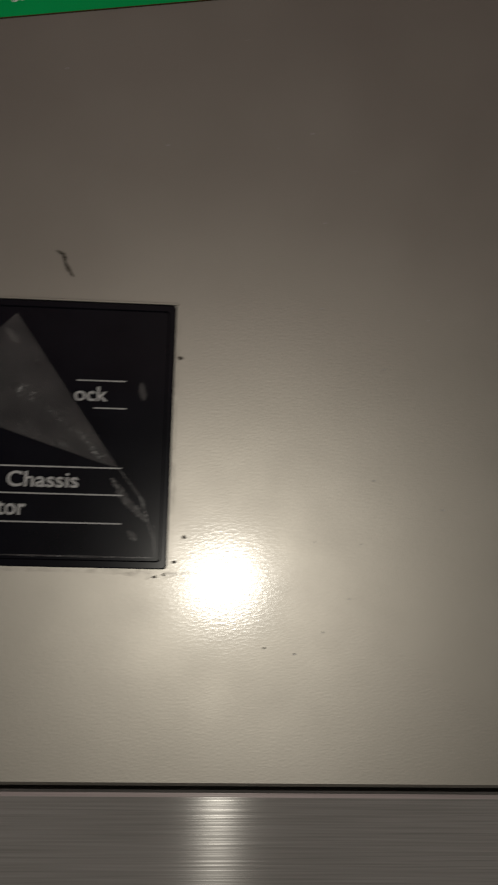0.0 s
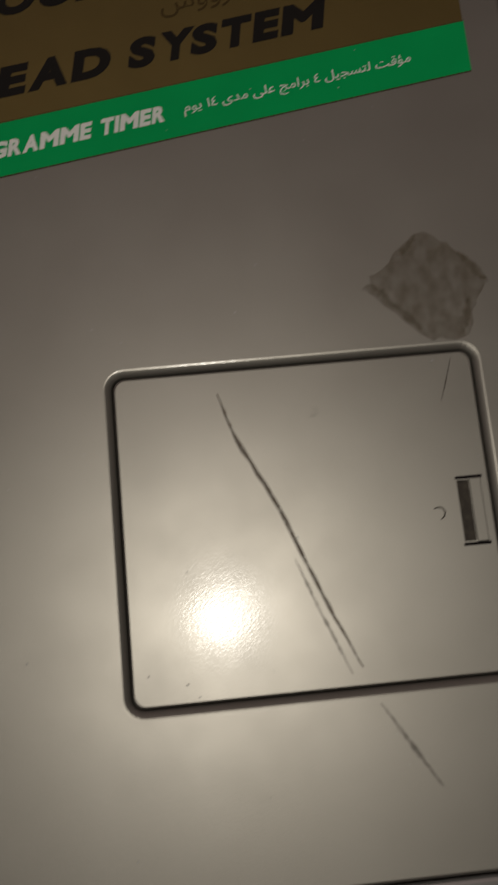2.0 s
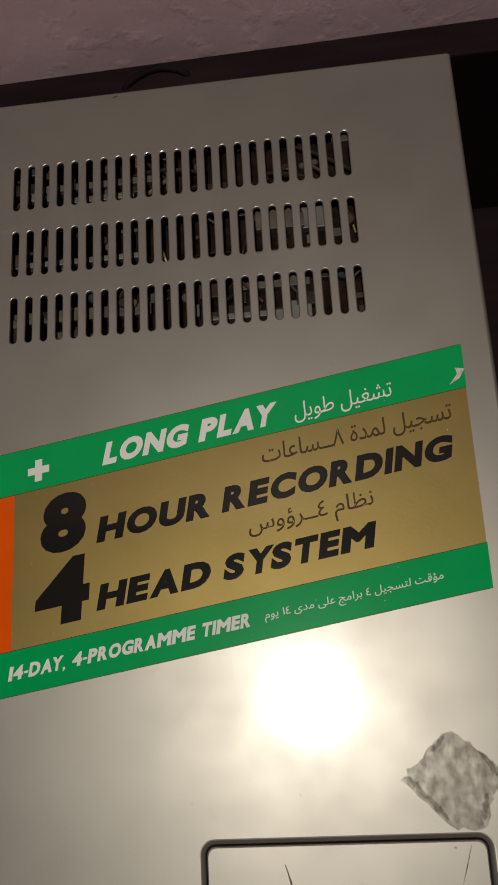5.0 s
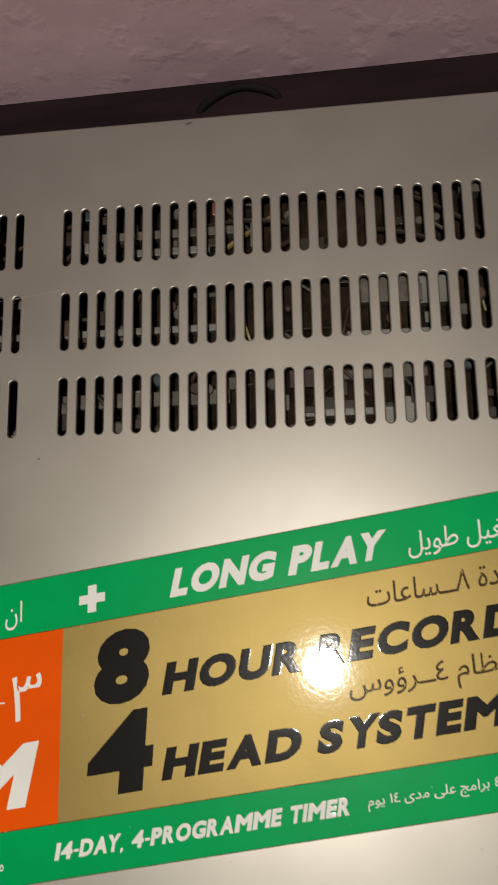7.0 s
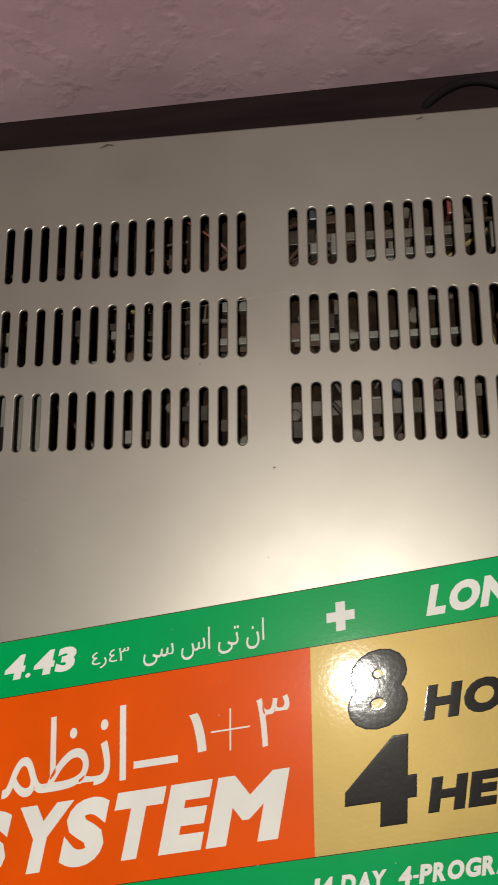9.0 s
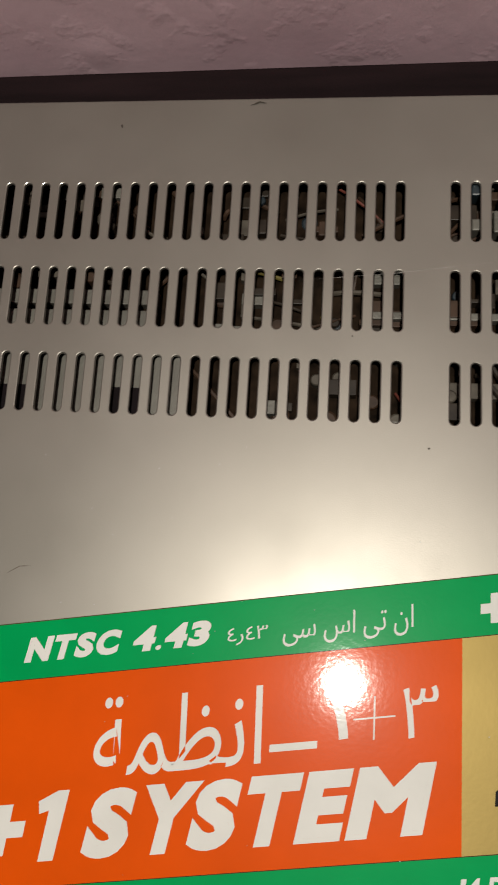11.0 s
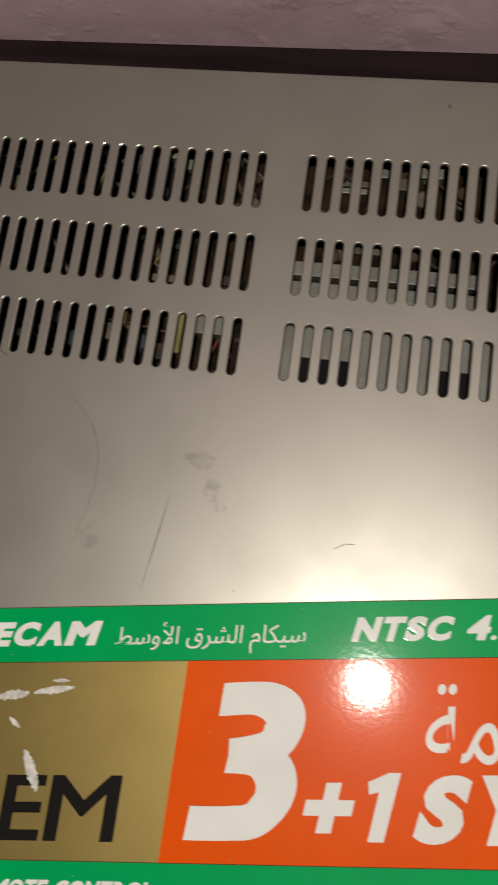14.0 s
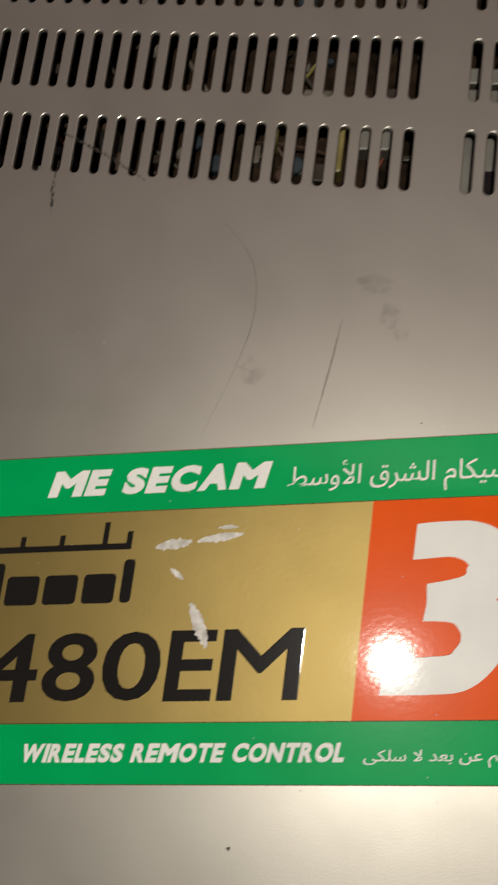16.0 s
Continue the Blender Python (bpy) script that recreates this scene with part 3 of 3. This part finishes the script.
WIDTHS = dict(zip("ABCDEFGHILMNOPRSTUVWY0123456789 -,.", (
    1.0, 0.85, 0.92, 0.98, 0.72, 0.7, 1.0, 0.95, 0.27, 0.66, 1.2, 0.98, 1.08, 0.78, 0.86, 0.74, 0.84, 0.92, 0.98, 1.45, 0.96,
    0.86, 0.34, 0.8, 0.8, 0.86, 0.8, 0.8, 0.8, 0.8, 0.8, 0.42, 0.36, 0.2, 0.22)))


def words(body, u0, u1, v0, v1, mat, weight=0.03, slant=0.0, gap=0.085):
    """A printed line set letter by letter, upright strokes of even weight."""
    h = v1 - v0
    lean = slant * h
    close = ("AY", "AV", "LT", "YS")
    total = sum(WIDTHS[c] for c in body) + gap * (len(body) - 1) - 0.14 * sum(body[n:n + 2] in close for n in range(len(body)))
    k = (u1 - u0 - lean) / total
    at, pieces = u0, []
    for n, c in enumerate(body):
        w = WIDTHS[c] * k
        if c != " ":
            lo, hi = {"-": (0.34, 0.50), ",": (-0.14, 0.17), ".": (0.0, 0.19)}.get(c, (0.0, 1.0))
            shift = lean * lo
            ob = lettering("lettering", c, slanted, at + shift, at + shift + w + lean * (hi - lo), v0 + lo * h, v0 + hi * h, TZ + 0.000002 * (n % 3), mat, None, 0.0, slant, weight)
            pieces.append(ob)
        at += w + gap * k
        if body[n:n + 2] in close:
            at -= 0.14 * k
    bm = bmesh.new()
    for ob in pieces:
        bm.from_mesh(ob.data)
        me = ob.data
        bpy.data.objects.remove(ob)
        bpy.data.meshes.remove(me)
    me = bpy.data.meshes.new("lettering")
    bm.to_mesh(me)
    bm.free()
    me.materials.append(mat)
    ob = new("lettering", me)
    ob.parent = label
    return ob


def arabic(body, u0, u1, v0, v1, mat, bold=0.0):
    return lettering("arabic_lettering", shaped(body), slanted, u0, u1, v0, v1, TZ, mat, label, bold)


def shape(name, pts, mat):
    return part(name, prism_bm([slanted(u, v) for u, v in pts], LZ, TZ), mat, label)


def cross(u, v, r, w, mat, lean=0.0):
    pts = [(-w, -r), (w, -r), (w, -w), (r, -w), (r, w), (w, w), (w, r), (-w, r), (-w, w), (-r, w), (-r, -w), (-w, -w)]
    return shape("plus_sign", [(u + a + lean * b, v + b) for a, b in pts], mat)


# upper green band
words("LONG PLAY", 0.0978, 0.1512, 0.2270, 0.2338, WHITE_INK, 0.10, 0.22)
arabic("تشغيل طويل", 0.1562, 0.1852, 0.2256, 0.2320, WHITE_INK)
cross(0.0781, 0.2303, 0.0033, 0.0011, WHITE_INK)
words("NTSC 4.43", -0.0306, 0.0142, 0.2283, 0.2340, WHITE_INK, 0.10, 0.2)
arabic("٤٣ر٤", 0.0178, 0.0270, 0.2276, 0.2316, WHITE_INK)
arabic("ان تى اس سى", 0.0306, 0.0600, 0.2262, 0.2330, WHITE_INK)
arabic("سيكام الشرق الأوسط", -0.0870, -0.0412, 0.2260, 0.2336, WHITE_INK)
words("ME SECAM", -0.1406, -0.0908, 0.2283, 0.2342, WHITE_INK, 0.10, 0.2)
# gold panel with black print
words("8", 0.0787, 0.0935, 0.2040, 0.2215, BLACK_INK, 0.10, 0.06)
words("HOUR", 0.0959, 0.1310, 0.2043, 0.2117, BLACK_INK, 0.10, 0.18)
words("RECORDING", 0.1332, 0.2012, 0.2045, 0.2118, BLACK_INK, 0.10, 0.18)
words("4", 0.0774, 0.0945, 0.1836, 0.2022, BLACK_INK, 0.10, 0.06)
words("HEAD", 0.0959, 0.1300, 0.1850, 0.1922, BLACK_INK, 0.10, 0.18)
words("SYSTEM", 0.1326, 0.1770, 0.1850, 0.1922, BLACK_INK, 0.10, 0.18)
arabic("تسجيل لمدة ٨ــساعات", 0.1458, 0.2015, 0.2146, 0.2214, BROWN_INK, 0.005)
arabic("نظام ٤ــرؤوس", 0.1408, 0.1768, 0.1944, 0.2016, BROWN_INK, 0.005)
# orange panel


def numeral_three(u0, v0, h, lean, mat):
    """A heavy three of two bowls, its stroke thicker on the upright sides."""
    bowls = (((0.07, 0.885), (0.36, 0.89), (0.52, 0.815), (0.55, 0.69), (0.46, 0.575), (0.20, 0.525)),
             ((0.20, 0.525), (0.43, 0.505), (0.555, 0.40), (0.57, 0.26), (0.46, 0.135), (0.28, 0.11), (0.0, 0.11)))
    bm = bmesh.new()
    for k, bowl in enumerate(bowls):
        pts = [Vector(p) for p in (bowl[0], *bowl, bowl[-1])]
        line = []
        for a, b, c, d in zip(pts, pts[1:], pts[2:], pts[3:]):
            for i in range(8):
                t = i / 8
                line.append(0.5 * (2 * b + (c - a) * t + (2 * a - 5 * b + 4 * c - d) * t * t + (3 * b - a - 3 * c + d) * t ** 3))
        line.append(pts[-1])
        prev = None
        for i, p in enumerate(line):
            d = (line[min(i + 1, len(line) - 1)] - line[max(i - 1, 0)]).normalized()
            n = Vector((-d.y, d.x)) * (0.105 + 0.035 * abs(d.y))
            pair = []
            for q in (p + n, p - n):
                x, y = slanted(u0 + h * (0.93 * q.x + lean * q.y), v0 + h * q.y)
                pair.append(bm.verts.new((x, y, TZ + 0.00005 * k + 0.000003 * i)))
            if prev:
                bm.faces.new((prev[0], prev[1], pair[1], pair[0]))
            prev = pair
    return part("lettering", bm, mat, label)


numeral_three(-0.0634, 0.1842, 0.0352, 0.068, WHITE_INK)
cross(-0.0314, 0.1916, 0.0054, 0.0017, WHITE_INK, 0.12)
shape("numeral_one", [(-0.0221, 0.1845), (-0.0186, 0.1845), (-0.0162, 0.1992), (-0.0188, 0.1992), (-0.0232, 0.1972), (-0.0228, 0.1945), (-0.0206, 0.1951)], WHITE_INK)
words("SYSTEM", -0.0128, 0.0655, 0.1842, 0.1988, WHITE_INK, 0.095, 0.2)
arabic("انظمة", -0.0115, 0.0270, 0.2010, 0.2186, WHITE_INK, 0.002)
shape("dash", ((0.0288, 0.2036), (0.0394, 0.2036), (0.0394, 0.2052), (0.0288, 0.2052)), WHITE_INK)
arabic("١", 0.0420, 0.0462, 0.2050, 0.2138, WHITE_INK, 0.0)
cross(0.0518, 0.2090, 0.0046, 0.00018, WHITE_INK)
arabic("٣", 0.0580, 0.0657, 0.2040, 0.2148, WHITE_INK, 0.0)
# lower green band
words("14-DAY, 4-PROGRAMME TIMER", 0.0702, 0.1403, 0.1712, 0.1750, WHITE_INK, 0.085, 0.15)
arabic("مؤقت لتسجيل ٤ برامج على مدى ١٤ يوم", 0.1440, 0.1938, 0.1712, 0.1745, WHITE_INK, 0.004)
words("AUTO VOLTAGE", -0.0246, 0.0125, 0.1710, 0.1746, WHITE_INK, 0.085, 0.15)
arabic("منتخب أوتوماتيكى للجهد الكهربائى", 0.0164, 0.0578, 0.1698, 0.1746, WHITE_INK, 0.004)
words("WIRELESS REMOTE CONTROL", -0.1367, -0.0686, 0.1714, 0.1752, WHITE_INK, 0.085, 0.15)
arabic("تحكم عن بعد لا سلكى", -0.0652, -0.0340, 0.1704, 0.1738, WHITE_INK, 0.004)
# second gold panel: model print and, above it, a maker's mark kept as plain blocks
words("480", -0.1486, -0.1092, 0.1838, 0.1982, BLACK_INK, 0.025)
words("EM", -0.1078, -0.0797, 0.1836, 0.1982, BLACK_INK, 0.025)
for u0, u1, v1 in ((-0.1205, -0.1180, 0.2138), (-0.1290, -0.1218, 0.2108), (-0.1378, -0.1303, 0.2108), (-0.1465, -0.1390, 0.2108), (-0.1500, -0.1475, 0.2138), (-0.1580, -0.1512, 0.2108)):
    shape("maker_block", [(x, y) for x, y, _ in rounded(u0, u1, 0.2044, v1, 0.0009, 0, 3)], BLACK_INK)
for u0, u1, v0, v1 in ((-0.1590, -0.1195, 0.2160, 0.2174), (-0.1208, -0.1195, 0.2174, 0.2200), (-0.1262, -0.1250, 0.2174, 0.2222), (-0.1360, -0.1348, 0.2174, 0.2196), (-0.1450, -0.1438, 0.2174, 0.2196)):
    shape("maker_block", ((u0, v0), (u1, v0), (u1, v1), (u0, v1)), BLACK_INK)

# wear of the label
for k, (u0, v0, u1, v1, w) in enumerate(((-0.1140, 0.2162, -0.1062, 0.2172, 0.0022), (-0.1050, 0.2172, -0.0952, 0.2185, 0.0017), (-0.1008, 0.2200, -0.0965, 0.2200, 0.0009),
                                         (-0.1045, 0.2040, -0.1000, 0.1945, 0.0026), (-0.1100, 0.2115, -0.1070, 0.2090, 0.0012))):
    part("tear", ribbon_bm((slanted(u0, v0), slanted(u1, v1)), w, TZ + 0.00004, True, 40 + k, 0.0, 0.12), PAPER, label, "white paper bared by a tear")
part("torn_corner", prism_bm([slanted(u, v) for u, v in ((0.2068, 0.2300), (0.2050, 0.2275), (0.2020, 0.2262), (0.2045, 0.2290), (0.2040, 0.2310))], LZ, TZ), PAPER, label)
part("tear", blot_bm(*slanted(0.0052, 0.1690), 0.0026, 0.0014, TZ + 0.00003, 5, 28, 0.45), GRIME_GREEN, label, "dark scuff in the green band")
for k, (u, v, w) in enumerate(((0.0040, 0.1684, 0.0007), (0.0060, 0.1697, 0.0005), (0.0064, 0.1679, 0.0006))):
    part("tear", ribbon_bm((slanted(u - 0.0010, v), slanted(u + 0.0008, v + 0.0004)), w, TZ + 0.00005, True, 46 + k), PAPER, label)

# grime in the seams round the plate
for k, pts in enumerate((((0.0614, 0.0755), (0.0614, 0.1000)), ((0.0614, 0.0950), (0.0614, 0.1185)), ((0.0300, 0.0755), (0.0694, 0.0755)), ((0.0540, 0.0752), (0.0625, 0.0752)))):
    part("seam_grime", ribbon_bm(pts, (0.0008, 0.0006, 0.0007, 0.0016)[k], TOP + 0.00005, True, 70 + k), SMUDGE, recorder)

# ---- scratches, residue and dirt on the metal ----
SZ = TOP + 0.00004
LZ2 = TOP - 0.00030
part("scratch", ribbon_bm(((0.1455, 0.1345), (0.1480, 0.1260), (0.1555, 0.1110), (0.1625, 0.0925), (0.1680, 0.0800)), 0.0009, LZ2, True, 1), SCRATCH, lid, "long dark scratch")
part("scratch", ribbon_bm(((0.1575, 0.1010), (0.1610, 0.0915), (0.1660, 0.0790)), 0.0006, LZ2, True, 2), FAINT, lid)
part("scratch", ribbon_bm(((0.1705, 0.0735), (0.1750, 0.0660), (0.1800, 0.0580)), 0.0008, SZ, True, 3), FAINT, recorder)
part("scratch", ribbon_bm(((-0.1130, 0.2765), (-0.1075, 0.2728), (-0.1033, 0.2682), (-0.1008, 0.2638), (-0.0996, 0.2590), (-0.0993, 0.2530), (-0.1000, 0.2470), (-0.1030, 0.2360), (-0.1076, 0.2233)), 0.0002, SZ, True, 4), FAINT, recorder)
part("scratch", ribbon_bm(((-0.0794, 0.2530), (-0.0806, 0.2430), (-0.0831, 0.2275)), 0.0004, SZ, True, 5), FAINT, recorder)
part("scratch", ribbon_bm(((-0.1530, 0.2880), (-0.1533, 0.2800), (-0.1524, 0.2727)), 0.0009, SZ, True, 8), DOTTED, recorder)
part("scratch", ribbon_bm(((-0.1530, 0.2954), (-0.1420, 0.2905), (-0.1296, 0.2836)), 0.0009, SZ, True, 9), DOTTED, recorder)
part("scratch", ribbon_bm(((-0.0375, 0.2440), (-0.0345, 0.2458), (-0.0318, 0.2460)), 0.0002, SZ, True, 6), SCRATCH, recorder, "fine dark hair")
part("scratch", ribbon_bm(((0.0300, 0.3212), (0.0550, 0.3235), (0.0817, 0.3271)), 0.00014, SZ, True, 7), PALE_HAIR, recorder, "fine pale hair across the slots")
def residue():
    """Glue left by a removed sticker, with a ragged rim and streaks."""
    rim = [(0.1772, 0.1535), (0.1800, 0.1568), (0.1838, 0.1600), (0.1890, 0.1652), (0.1920, 0.1640), (0.1950, 0.1625), (0.1985, 0.1590), (0.2022, 0.1535),
           (0.1998, 0.1495), (0.1985, 0.1435), (0.1925, 0.1408), (0.1880, 0.1432), (0.1820, 0.1485)]
    r, pts = random.Random(3), []
    for (xa, ya), (xb, yb) in zip(rim, rim[1:] + rim[:1]):
        for k in range(4):
            pts.append((xa + (xb - xa) * k / 4 + r.uniform(-1, 1) * 0.0007, ya + (yb - ya) * k / 4 + r.uniform(-1, 1) * 0.0007))
    bm = bmesh.new()
    bm.faces.new([bm.verts.new((x, y, SZ)) for x, y in pts])
    return part("glue_residue", bm, GLUE, recorder, "brown-grey glue left by a removed sticker")


residue()
for k, pts in enumerate((((0.1830, 0.1500), (0.1880, 0.1440)), ((0.1790, 0.1545), (0.1830, 0.1490)), ((0.1975, 0.1600), (0.2030, 0.1530)), ((0.1850, 0.1600), (0.1890, 0.1640)), ((0.1985, 0.1500), (0.1960, 0.1425)))):
    part("glue_streak", ribbon_bm(pts, 0.0016, SZ + 0.00003, True, 20 + k), GLUE, recorder)
for k, (x, y, rx, ry) in enumerate(((-0.0980, 0.2390, 0.0032, 0.0030), (-0.0730, 0.2620, 0.0040, 0.0022), (-0.0690, 0.2545, 0.0022, 0.0030), (-0.0660, 0.2505, 0.0016, 0.0012),
                                    (0.2050, 0.1320, 0.0030, 0.0060), (0.1640, 0.1290, 0.0012, 0.0010))):
    part("smudge", blot_bm(x, y, rx, ry, SZ, 60 + k), SMUDGE, recorder)
part("scratch", ribbon_bm(((0.1930, 0.1380), (0.1915, 0.1335), (0.1898, 0.1290)), 0.0002, LZ2, True, 11), GRIME, lid, "fine dark hair")
part("mark", tube_bm([(0.1862 + 0.0013 * math.cos(a), 0.1070 + 0.0012 * math.sin(a), LZ2 + 0.00002) for a in (2.2, 1.6, 0.9, 0.1, -0.7, -1.3)], 0.00014, 5), GRIME, lid)
for k, (x, y, r) in enumerate(((0.0636, 0.0812, 0.0005), (0.0619, 0.1110, 0.0006), (0.0622, 0.0772, 0.0005), (0.0590, 0.0748, 0.0005), (0.0408, 0.1202, 0.0004), (0.0770, 0.0640, 0.0003),
                               (-0.0600, 0.2310, 0.0003), (0.0440, 0.3066, 0.0003), (0.0630, 0.2790, 0.0004), (-0.0900, 0.1400, 0.0006), (0.0605, 0.0752, 0.0004))):
    ob = part("crumb", blot_bm(x, y, r * 0.75, r * 0.5, SZ + 0.0001, 80 + k, 9, 0.4), GRIME, recorder)
for k, pts in enumerate((((0.0402, 0.1290), (0.0416, 0.1282), (0.0420, 0.1262)), ((0.0418, 0.1270), (0.0424, 0.1258), (0.0434, 0.1244)))):
    part("crumb", ribbon_bm(pts, 0.0006, SZ + 0.0001, True, 90 + k), GRIME, recorder)
for k, pts in enumerate((((0.0148, 0.3712), (0.0172, 0.3722), (0.0190, 0.3718)), ((-0.0205, 0.3660), (-0.0202, 0.3648)), ((0.1020, 0.3716), (0.1040, 0.3721)))):
    part("crumb", ribbon_bm(pts, 0.0005, SZ + 0.0001, True, 95 + k), GRIME, recorder)
dust = bmesh.new()
drnd = random.Random(5)
for _ in range(260):
    x, y, r = drnd.uniform(-0.2, 0.2), drnd.uniform(0.05, 0.28), drnd.uniform(0.00006, 0.00018)
    a = drnd.uniform(0, 6.28)
    dust.faces.new([dust.verts.new((x + r * math.cos(a + q) * s, y + r * math.sin(a + q), TOP + 0.0002)) for q, s in ((0, 1.5), (1.6, 1), (3.1, 1.4), (4.7, 1))])
tagged(part("dust", dust, PLATE_WHITE), "pale specks of dust on the metal top", "dust", kind="stuff")

# ---- cable behind the machine ----
def cable():
    pts = []
    for i in range(25):
        s = i / 24
        sink = 0.006 * max(0.0, abs(2 * s - 1) - 0.7) ** 2 / 0.09
        pts.append((0.1030 + 0.0270 * s, 0.3763 + 0.0030 * s + 0.0062 * math.sin(math.pi * s), 0.0968 - sink))
    ob = part("cable", tube_bm(pts, 0.0012, 10), BLACK_PLASTIC, None, "", True)
    return tagged(ob, "thin black cable looped over the dark rail behind the recorder", "cable")


cable()
